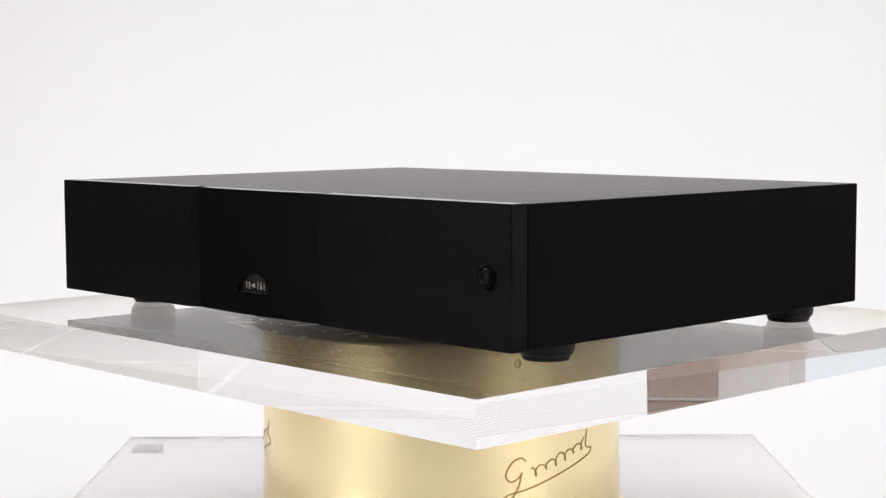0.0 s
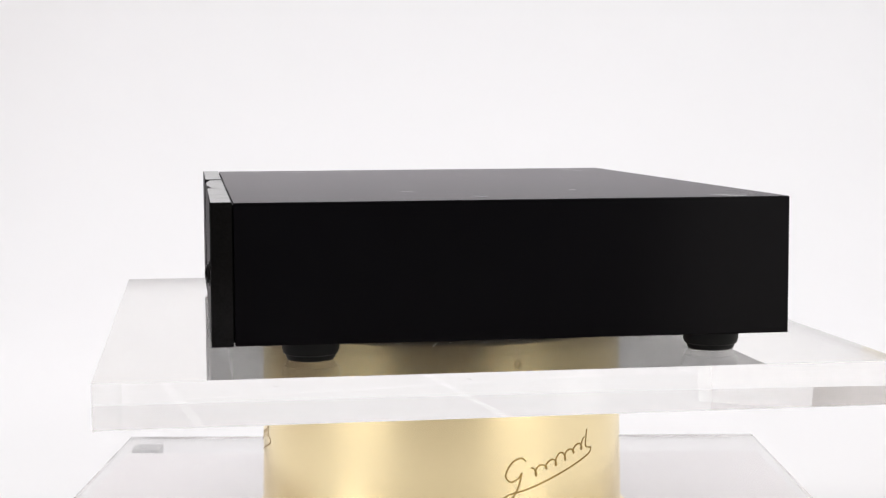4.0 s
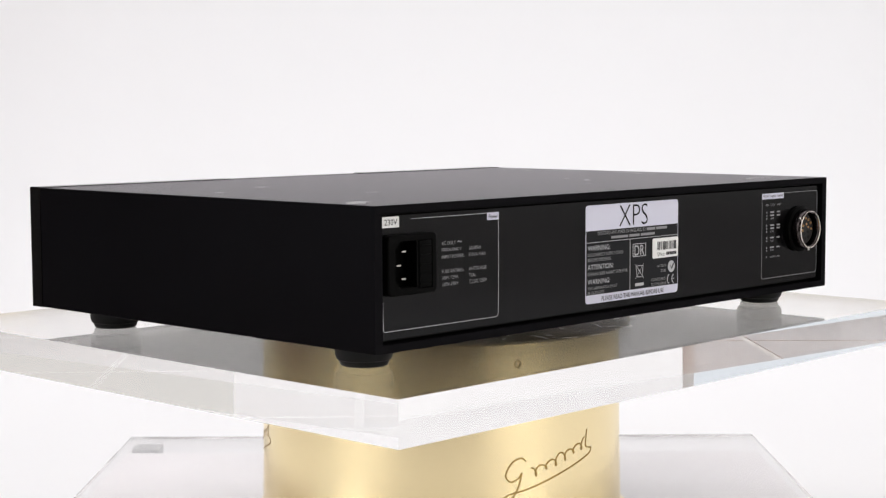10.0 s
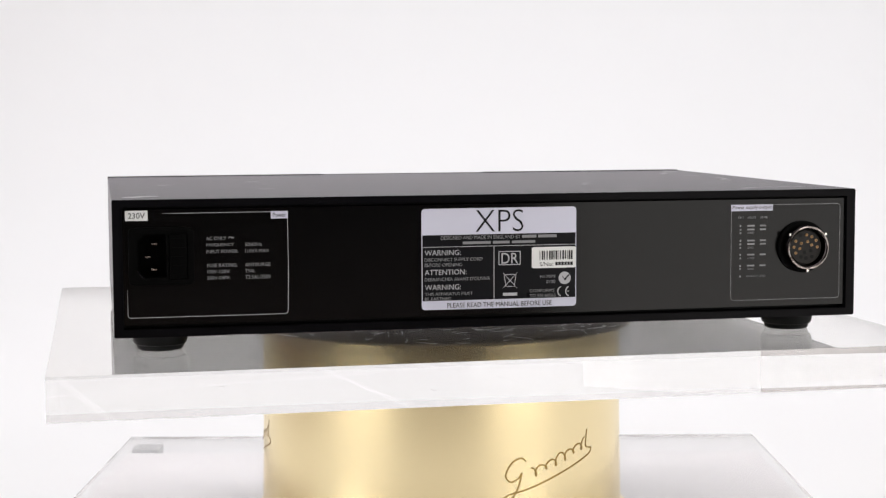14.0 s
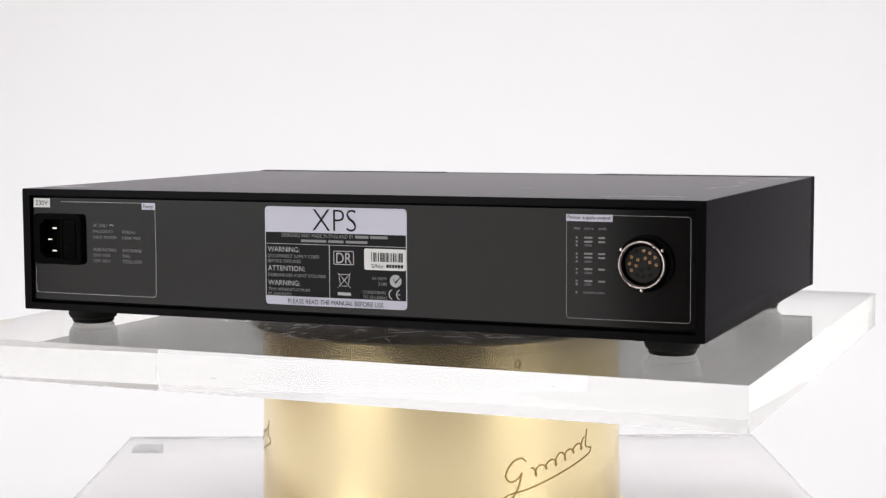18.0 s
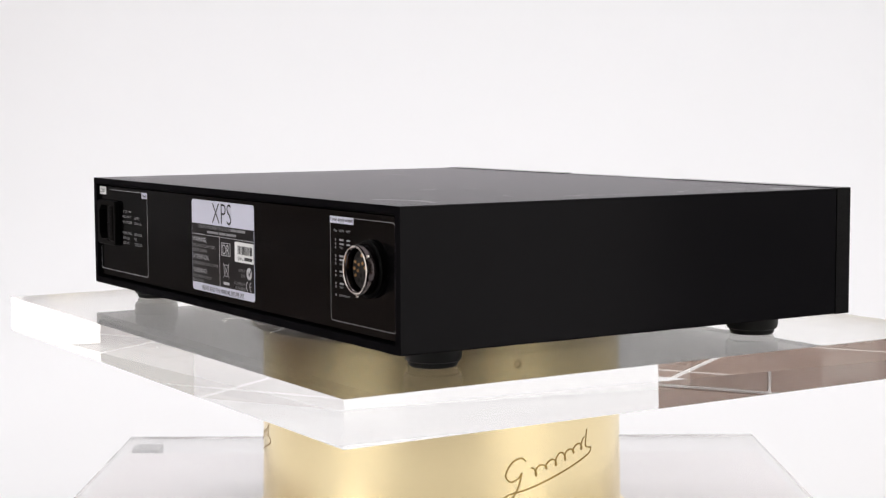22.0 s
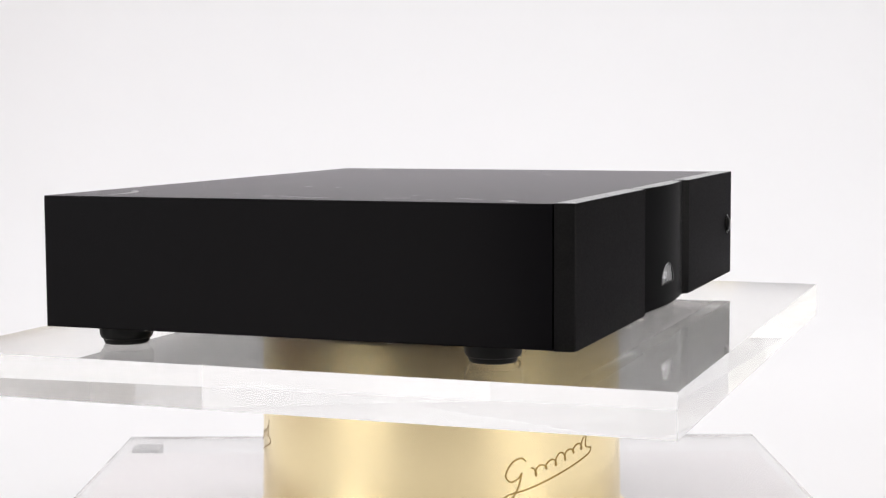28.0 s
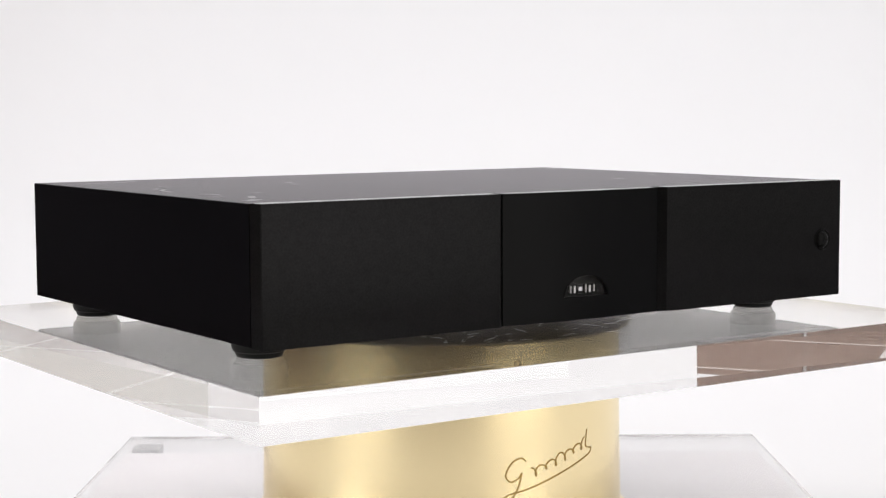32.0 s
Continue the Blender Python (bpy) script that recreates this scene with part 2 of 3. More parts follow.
# ---- setting ----
def studio():
    # seamless paper: flat floor, a wide curve and an upright back
    bm = bmesh.new()
    prof = [(-0.90, 0.004), (1.25, 0.004)]
    for i in range(1, 25):
        a = radians(90 * i / 24)
        prof.append((1.25 + 0.6 * math.sin(a), 0.604 - 0.6 * math.cos(a)))
    prof.append((1.85, 2.45))
    rows = [[bm.verts.new((x, y, z)) for y, z in prof] for x in (PAPER[0], PAPER[1])]
    for i in range(len(prof) - 1):
        bm.faces.new((rows[0][i], rows[1][i], rows[1][i + 1], rows[0][i + 1]))
    r = bmesh.ops.extrude_face_region(bm, geom=bm.faces[:])
    for v in [g for g in r["geom"] if isinstance(g, bmesh.types.BMVert)]:
        v.co.y += 0.003 if v.co.z > 0.1 else 0
        v.co.z -= 0.003 if v.co.z < 1.8 else 0
    done(bm, "backdrop", M_PAPER, smooth=True)
    tagged(bpy.data.objects["backdrop"], "seamless white paper backdrop sweeping up from the floor", "backdrop", kind="structure")
    for name, b in (("wall_north", (-2.5, 2.2, 1.95, 2.07, -0.05, 2.75)), ("wall_south", (-2.5, 2.2, -3.42, -3.3, -0.05, 2.75)),
                    ):
        # the south wall's colour carries the dimness of the unlit end
        paint, tone = {"wall_north": (M_NORTH, "off-white"), "wall_south": (M_SHADE_WALL, "shade-darkened taupe")}[name]
        tagged(done(box(*b), name, paint), "plain " + tone + " painted studio wall", "wall", kind="structure")
    for name, xa, xb, ya, yb in (("wall_west", -2.62, -2.5, -2.10, -0.15), ("wall_east", 2.2, 2.32, -1.75, 1.35)):
        side = box(xa, xb, -3.42, ya, -0.05, 2.75)
        for b in ((yb, 2.07, -0.05, 2.75), (ya, yb, -0.05, 0.10), (ya, yb, 2.10, 2.75)):
            box(xa, xb, *b, bm=side)
        tagged(done(side, name, M_WHITEWALL), "plain white painted studio wall with an unseen window", "wall", kind="structure")
        # the east window is an addition that only houses the extra lamp
        win = tagged(new("window_1" if xa < 0 else "added_window"), "unseen tall white-framed window in the studio's side wall", "window", kind="structure")
        for b in ((ya, ya + 0.03, 0.10, 2.10), (yb - 0.03, yb, 0.10, 2.10), (ya + 0.03, yb - 0.03, 0.10, 0.13), (ya + 0.03, yb - 0.03, 2.07, 2.10)):
            part("window_frame", box(xa + 0.07 if xa < 0 else xa - 0.01, xb + 0.01 if xa < 0 else xb - 0.07, *b), M_WHITEWALL, win, smooth=False)
    tagged(done(box(-2.62, 2.32, -3.42, 2.07, 2.75, 2.85), "ceiling", M_CEIL), "plain pale painted ceiling", "ceiling", kind="structure")
    floor = tagged(done(box(-2.5, 2.2, -3.3, 1.95, -0.06, -0.0008), "floor", M_GROUT), "brown ceramic tiled floor with pale grout", "floor", kind="structure")
    return floor


PAPER = (-0.82, 1.90)


def flank(h):
    """The drum's radius at a height: it widens a little downwards."""
    return 0.1174 + 0.0175 * (TOP - 0.0275 - h)


def stand():
    """The still lower half of the display turntable."""
    root = tagged(new("turntable_stand"), "display turntable stand with satin brass drum on clear acrylic base", "turntable")
    root.location = (0, 0, 0)
    z = TOP - 0.135
    part("base_block", box(-0.2515, 0.2515, -0.2500, 0.2040, 0.0045, z - 0.0125, 0.002), M_BLOCK, root, "pale grey base block")
    slab_ob = part("base_plate", box(-0.257, 0.257, -0.255, 0.255, z - 0.012, z), M_BASE, root, "clear acrylic base plate")
    slab_ob.visible_shadow = False
    part("pad", box(-0.249, -0.227, 0.214, 0.235, 0.0045, z - 0.0121), M_PAD, root, "small grey foot pad", smooth=False)
    prof = [(0.0, z + 0.0004), (0.1272, z + 0.0004), (0.1270, z + 0.0030), (0.1264, z + 0.0040), (0.1202, z + 0.0048), (flank(z + 0.0056), z + 0.0056), (flank(TOP - 0.0275), TOP - 0.0275), (0.1174, TOP - 0.0268), (0.1168, TOP - 0.0257), (0.0, TOP - 0.0257)]
    drum = part("drum", lathe(prof, 128), M_BRASS, root, "satin brass drum with engraved script")
    # grub screw set into the drum's flank
    a = radians(23.0)
    bm = lathe([(0.0, -0.001), (0.0012, -0.001), (0.0013, 0.0002), (0.0024, 0.0003), (0.0026, 0.0), (0.0026, -0.002), (0.0, -0.002)], 20, "-y")
    s = part("grub_screw", bm, M_DARKBRASS, drum, "dark grub screw")
    s.matrix_local = Matrix.Rotation(a, 4, "Z") @ Matrix.Translation((0, -0.1176, TOP - 0.0385))
    for a0, h0 in ((-28.0, 0.088), (-27.0, 0.0875), (-33.5, 0.0895), (-12.0, 0.0935), (5.0, 0.070), (37.0, 0.060), (-41.0, 0.066)):
        mark = [(radians(a0) * 0.1176 + 0.0012 * t, h0 + 0.0004 * t * (1 - t)) for t in (0, 0.5, 1)]
        part("mark", ribbon(mark, 0.0005, 0.00005, lambda u, v, h: ((flank(v) + h) * math.sin(u / 0.1176), -(flank(v) + h) * math.cos(u / 0.1176), v)), M_DARKBRASS, drum)
    for k in range(3):
        flourish(drum, 51.6 + 120 * k)
    return root


def ribbon(points, width, depth, on):
    """A raised stroke of even width along points (u, v); on(u, v, h) gives the place."""
    bm = bmesh.new()
    prev = None
    n = len(points)
    for i, (u, v) in enumerate(points):
        a, b = points[max(0, i - 1)], points[min(n - 1, i + 1)]
        d = Vector((b[0] - a[0], b[1] - a[1]))
        d = d.normalized() if d.length > 1e-9 else Vector((1, 0))
        w = width * (0.35 if i in (0, n - 1) else 1.0) * 0.5
        p = (-d.y * w, d.x * w)
        ring = [bm.verts.new(on(u + s * p[0], v + s * p[1], h)) for s, h in ((1, -depth), (1, depth), (-1, depth), (-1, -depth))]
        if prev:
            for k in range(4):
                bm.faces.new((prev[k], prev[(k + 1) % 4], ring[(k + 1) % 4], ring[k]))
        prev = ring
    return bm


def smooth_line(ctrl, n=10):
    out = []
    c = [ctrl[0]] + list(ctrl) + [ctrl[-1]]
    for i in range(1, len(c) - 2):
        p0, p1, p2, p3 = c[i - 1:i + 3]
        for k in range(n):
            t = k / n
            out.append(tuple(0.5 * (2 * b + (cc - a) * t + (2 * a - 5 * b + 4 * cc - d) * t * t + (3 * b - a - 3 * cc + d) * t ** 3)
                             for a, b, cc, d in zip(p0, p1, p2, p3)))
    out.append(tuple(ctrl[-1]))
    return out


def flourish(drum, end_deg):
    """A plain slanted wave with a loop and an underline, cut into the brass."""
    R = 0.1176

    def on(u, v, h):
        a = radians(end_deg) + (u - 0.070) / R
        r = flank(TOP - 0.104 + v) + h
        return Vector((r * math.sin(a), -r * math.cos(a), TOP - 0.104 + v))
    wave = [(0.0165, 0.0262), (0.013, 0.0285), (0.007, 0.026), (0.003, 0.019), (0.006, 0.0145), (0.0115, 0.0165), (0.0135, 0.0195), (0.0115, 0.012), (0.0075, 0.005), (0.002, 0.001), (0.0005, 0.004), (0.005, 0.0068)]
    mesh = ribbon(smooth_line(wave), 0.0010, 0.00012, on)
    part("engraving", mesh, M_DARKBRASS, drum, "dark engraved flourish")
    under = [(0.005, 0.0068), (0.02, 0.0098), (0.04, 0.0155), (0.06, 0.0215), (0.0685, 0.0245), (0.0705, 0.0275), (0.0675, 0.0282)]
    part("engraving", ribbon(smooth_line(under), 0.0010, 0.00012, on), M_DARKBRASS, drum)
    ripple = []
    for i in range(120):
        t = i / 119
        u = 0.0195 + 0.045 * t
        tall = 0.0026 + 0.0008 * math.cos(2 * math.pi * 2 * t)
        ripple.append((u + 0.0019 * math.sin(2 * math.pi * 6 * t), 0.0185 + 0.0135 * t + tall * math.cos(2 * math.pi * 6 * t)))
    part("engraving", ribbon(ripple, 0.0010, 0.00012, on), M_DARKBRASS, drum)
    part("engraving", ribbon(smooth_line([(0.0665, 0.0400), (0.0655, 0.0345), (0.0650, 0.0300), (0.0668, 0.0284)]), 0.0010, 0.00012, on), M_DARKBRASS, drum)


def plate():
    """The clear turning plate, with the metal disc that carries it."""
    ob = done(box(-0.2520, 0.2496, -0.2132, 0.2116, -0.0238, 0.0), "turntable_plate", M_ACRYL)
    ob.data.materials.append(M_RIM)
    for f in ob.data.polygons:
        f.material_index = 0 if abs(f.normal.z) > 0.9 else 1
    tagged(ob, "thick clear acrylic turntable plate with polished edges on brass drum", "turntable plate")
    ob.location = (0, 0, TOP)
    ob.visible_shadow = False
    part("disc", lathe([(0, -0.0242), (0.1250, -0.0242), (0.1252, -0.0244), (0.1252, -0.0252), (0.1250, -0.0254), (0, -0.0254)], 96), M_DISC, ob, "scratched brass carrier disc")
    rnd = random.Random(4)
    for i in range(260):
        a, r = rnd.uniform(0, 6.283), 0.145 * rnd.random() ** 0.4
        x, y, b, ln = r * math.cos(a), r * math.sin(a), rnd.uniform(0, 6.283), rnd.choice((0.002, 0.003, 0.005, 0.009, 0.016))
        pts = [(x + t * ln * math.cos(b + t * 0.2), y + t * ln * math.sin(b + t * 0.2)) for t in (0, 0.25, 0.5, 0.75, 1)]
        part("scratch", ribbon(pts, rnd.uniform(0.0001, 0.0003), 0.00003, lambda u, v, h: (u, v, 0.00004 + h)), M_SCRATCH, ob)
    # nicks along the four edges
    for i in range(9):
        side, u, v = rnd.choice("NSEW"), rnd.uniform(-0.19, 0.19), rnd.uniform(-0.021, -0.003)
        pts = [(u + t * rnd.uniform(0.003, 0.007), v + t * rnd.uniform(-0.0006, 0.0006)) for t in (0, 0.5, 1)]
        face = {"N": lambda a, b, h: (a, 0.21162 + h, b), "S": lambda a, b, h: (a, -0.21322 - h, b), "E": lambda a, b, h: (0.24962 + h, a, b), "W": lambda a, b, h: (-0.25202 - h, a, b)}[side]
        part("nick", ribbon(pts, rnd.uniform(0.00012, 0.00025), 0.00002, face), M_NICK, ob)
    return ob


# ---- the power supply ----
X0, X1, Y0, Y1, Z0, Z1 = -0.2176, 0.2144, -0.1535, 0.1600, 0.0114, 0.0865
YB = 0.1578


def words(name, text, xl, xr, zb, zt, mat, parent, y=YB, label="", thin=0.0):
    """Lettering on the back, read from behind: xl is its left end there."""
    cu = bpy.data.curves.new(name, "FONT")
    cu.body, cu.resolution_u, cu.offset = text, 3, thin
    tmp = new(name, cu)
    me = bpy.data.meshes.new_from_object(tmp.evaluated_get(bpy.context.evaluated_depsgraph_get()))
    bpy.data.objects.remove(tmp)
    xs, ys = [v.co.x for v in me.vertices], [v.co.y for v in me.vertices]
    sx, sy = (xl - xr) / (max(xs) - min(xs)), (zt - zb) / (max(ys) - min(ys))
    ax, ay = min(xs), min(ys)
    for v in me.vertices:
        v.co = Vector((xl - (v.co.x - ax) * sx, y, zb + (v.co.y - ay) * sy))
    me.materials.append(mat)
    ob = new(name, me)
    ob.parent = parent
    if label:
        tagged(ob, label)
    return ob


def bar(name, xl, xr, zb, zt, mat, parent, y=YB, deep=0.00012):
    return part(name, box(xr, xl, y - deep, y + deep, zb, zt), mat, parent, smooth=False)


def power_supply():
    root = tagged(new("power_supply"), "black anodised hi-fi power supply on round rubber feet", "hi-fi unit")
    root.location = (0, 0, TOP)
    # sleeve, open at the back
    out = outline(X0, X1, Z0, Z1, 0.0008, 2)
    inn = outline(X0 + 0.0052, X1 - 0.0052, Z0 + 0.0042, Z1 - 0.0042, 0.0006, 2)
    bm = ring_slab(out, inn, -0.1411, Y1)
    part("sleeve", bm, M_CASE, root, "black anodised sleeve", smooth=False)
    part("chassis", box(X0 + 0.0060, X1 - 0.0060, -0.1432, -0.1380, Z0 + 0.0012, Z1 - 0.0012), M_RUBBER, root, smooth=False)
    # front: two flat outer panels, a bowed middle one set back at its sides
    LX, RX, CH = -0.0658, 0.0606, 0.0040
    wings = []
    for outer, inner in ((X0, LX), (X1, RX)):
        sgn = 1 if inner > outer else -1
        # plan of an outer panel: its inner front edge is chamfered
        plan = [(outer + sgn * 0.0006, Y0), (inner, Y0), (inner + sgn * CH, Y0 + CH), (inner + sgn * CH, -0.1420), (outer, -0.1420), (outer, Y0 + 0.0006)]
        bm = bmesh.new()
        lo, hi = ([bm.verts.new((x, y, z)) for x, y in plan] for z in (Z0 - 0.0002, Z1 + 0.0002))
        bm.faces.new(lo), bm.faces.new(hi)
        for k in range(len(plan)):
            m = (k + 1) % len(plan)
            bm.faces.new((lo[k], lo[m], hi[m], hi[k]))
        bmesh.ops.recalc_face_normals(bm, faces=bm.faces)
        bmesh.ops.bevel(bm, geom=[e for e in bm.edges if abs(e.verts[0].co.z - e.verts[1].co.z) < 1e-6], offset=0.0004, segments=2, profile=0.5, affect="EDGES")
        wings.append(part("front_panel", bm, M_FRONT, root, "black finely textured panel with chamfered edge"))
        a, b = sorted((outer + sgn * 0.0008, inner - sgn * 0.0004))
        part("top_edge", box(a, b, Y0 + 0.0006, -0.1424, Z1 + 0.00015, Z1 + 0.0004), M_EDGE, root, "satin black top edge", smooth=False)
    right = wings[1]
    n, w0, w1 = 32, LX + CH + 0.0006, RX - CH - 0.0006

    def bow(t):
        return Y0 + 0.0036 - 0.0036 * (1 - (2 * t - 1) ** 2)
    plan = [(w0 + (w1 - w0) * k / n, bow(k / n)) for k in range(n + 1)] + [(w1, -0.1420), (w0, -0.1420)]
    bm = bmesh.new()
    lo, hi = ([bm.verts.new((x, y, z)) for x, y in plan] for z in (Z0, Z1))
    bm.faces.new(lo), bm.faces.new(hi)
    for k in range(len(plan)):
        m = (k + 1) % len(plan)
        bm.faces.new((lo[k], lo[m], hi[m], hi[k]))
    mid = part("centre_panel", bm, M_CENTRE, root, "black bowed centre panel")
    strip = [(x, y + 0.0006) for x, y in plan[1:n]] + [(w1, -0.1424), (w0, -0.1424)]
    bm = bmesh.new()
    lo, hi = ([bm.verts.new((x, y, z)) for x, y in strip] for z in (Z1 - 0.0002, Z1 + 0.0002))
    bm.faces.new(lo), bm.faces.new(hi)
    for k in range(len(strip)):
        m = (k + 1) % len(strip)
        bm.faces.new((lo[k], lo[m], hi[m], hi[k]))
    part("top_edge", bm, M_EDGE, root, "satin black top edge", smooth=False)
    part("groove", box(LX + CH - 0.001, RX - CH + 0.001, -0.1424, -0.1412, Z0 + 0.0002, Z1 - 0.0002), M_RUBBER, root, smooth=False)
    emblem(mid)
    # round button with a raised rim
    bx, bz = 0.1968, 0.0484
    b = part("button", lathe([(0, 0.0026), (0.0030, 0.0024), (0.0052, 0.0012), (0.0058, 0.0), (0.0058, -0.002)], 40, "-y"), M_GLOSS, right, "glossy domed black button", at=(bx, Y0 - 0.0002, bz))
    part("button_rim", lathe([(0.0060, -0.001), (0.0061, 0.0004), (0.0066, 0.0006), (0.0071, 0.0003), (0.0072, -0.001)], 40, "-y"), M_GLOSS, right, at=(bx, Y0 - 0.0001, bz))
    # feet
    for fx in (-0.1905, 0.1887):
        for fy in (-0.1002, 0.1244):
            prof = [(0, 0.0002), (0.0122, 0.0002), (0.0130, 0.0010), (0.0134, 0.0030), (0.0146, 0.0036), (0.0154, 0.0058), (0.0155, Z0 + 0.001), (0, Z0 + 0.001)]
            part("foot", lathe(prof, 48), M_RUBBER, root, "round black rubber foot", at=(fx, fy, 0))
    # back
    back = part("back_panel", box(X0 + 0.0056, X1 - 0.0056, 0.1545, YB, Z0 + 0.0064, Z1 - 0.0056), M_PANEL, root, "black back panel", smooth=False)
    part("chassis", box(X0 + 0.0053, X1 - 0.0053, 0.1450, 0.1500, Z0 + 0.0043, Z1 - 0.0043), M_RUBBER, root, smooth=False)
    inlet(root, back)
    outlet(root, back)
    rating_label(root)
    # smears, rubbed spots and dust on the lid: place, heading, length, width
    rnd = random.Random(11)
    spots = [(0.181, -0.006, 20, 0.010, 0.004), (0.122, -0.038, 10, 0.012, 0.005), (0.121, 0.061, 0, 0.009, 0.004), (0.199, 0.130, 15, 0.022, 0.010), (-0.090, 0.034, 40, 0.008, 0.003),
             (-0.186, -0.085, 70, 0.020, 0.004), (-0.190, -0.045, 100, 0.016, 0.003), (-0.200, -0.113, 30, 0.014, 0.007), (-0.189, 0.033, 80, 0.010, 0.003), (-0.081, 0.058, 20, 0.009, 0.004),
             (-0.168, 0.062, 5, 0.012, 0.002), (-0.195, 0.010, 85, 0.040, 0.0025), (-0.175, 0.128, 0, 0.050, 0.004)]
    for i in range(16):
        spots.append((rnd.uniform(X0 + 0.02, X1 - 0.02), rnd.uniform(-0.12, 0.13), rnd.uniform(0, 360), rnd.uniform(0.003, 0.010), rnd.uniform(0.0004, 0.0016)))
    for x, y, a, ln, w in spots:
        a, turn = radians(a), rnd.uniform(-0.9, 0.9)
        pts = smooth_line([(x + (t - 0.5) * ln * math.cos(a + turn * t), y + (t - 0.5) * ln * math.sin(a + turn * t)) for t in (0, 0.33, 0.66, 1)], 4)
        part("scuff", ribbon(pts, w, 0.00003, lambda u, v, h: (u, v, Z1 + 0.00001 + h)), M_SCUFF, root)
    return root


M_SCUFF = material("dull_scuff", (0.33, 0.325, 0.33), 0.7, vary=0.7, scale=500)


def carve(ob, cutter):
    """Takes the cutter's body out of ob's mesh."""
    cutter.parent = ob.parent
    mod = ob.modifiers.new("carve", "BOOLEAN")
    mod.operation, mod.object, mod.solver = "DIFFERENCE", cutter, "EXACT"
    bpy.context.view_layer.update()
    cut = bpy.data.meshes.new_from_object(ob.evaluated_get(bpy.context.evaluated_depsgraph_get()))
    ob.modifiers.remove(mod)
    ob.data = cut
    bpy.data.objects.remove(cutter)


def emblem(panel):
    """Half-round window let into the panel, with the bright bars of a mark behind it."""
    cx, zb, w, h = -0.0024, 0.0246, 0.0176, 0.0131

    def dome(k):
        return [(cx + w * k * math.cos(math.pi * i / 28), zb + h * (1 - k) * 0.4 + h * k * math.sin(math.pi * i / 28)) for i in range(29)]
    carve(panel, done(slab(dome(1.0), Y0 - 0.004, Y0 + 0.0058), "cutter", M_CENTRE))
    back = part("emblem", slab(dome(0.995), Y0 + 0.0050, Y0 + 0.0056), M_RUBBER, panel, "black half-round emblem recess", smooth=False)
    part("emblem_rim", ring_slab(dome(0.998), dome(0.94), Y0 + 0.0002, Y0 + 0.0016), M_GLOSS, back, smooth=False)
    pane = part("emblem_window", slab(dome(0.93), Y0 + 0.0006, Y0 + 0.0012), M_LENS, back, "clear half-round window", smooth=False)
    pane.visible_shadow = False
    for x0, x1, z0, z1 in ((-0.0100, -0.0090, 0.0022, 0.0068), (-0.0074, -0.0058, 0.0022, 0.0064), (-0.0040, -0.0008, 0.0032, 0.0058), (0.0014, 0.0024, 0.0022, 0.0072), (0.0042, 0.0056, 0.0022, 0.0064), (0.0076, 0.0086, 0.0022, 0.0066)):
        part("emblem_bar", box(cx + x0, cx + x1, Y0 + 0.0030, Y0 + 0.0050, zb + z0, zb + z1, 0.0002, 1), M_BAR, back, smooth=False)


def stroke(pts, w, mat, parent, name, y=YB):
    return part(name, ribbon(pts, w, 0.0001, lambda u, v, h: (u, y + h, v)), mat, parent, smooth=False)


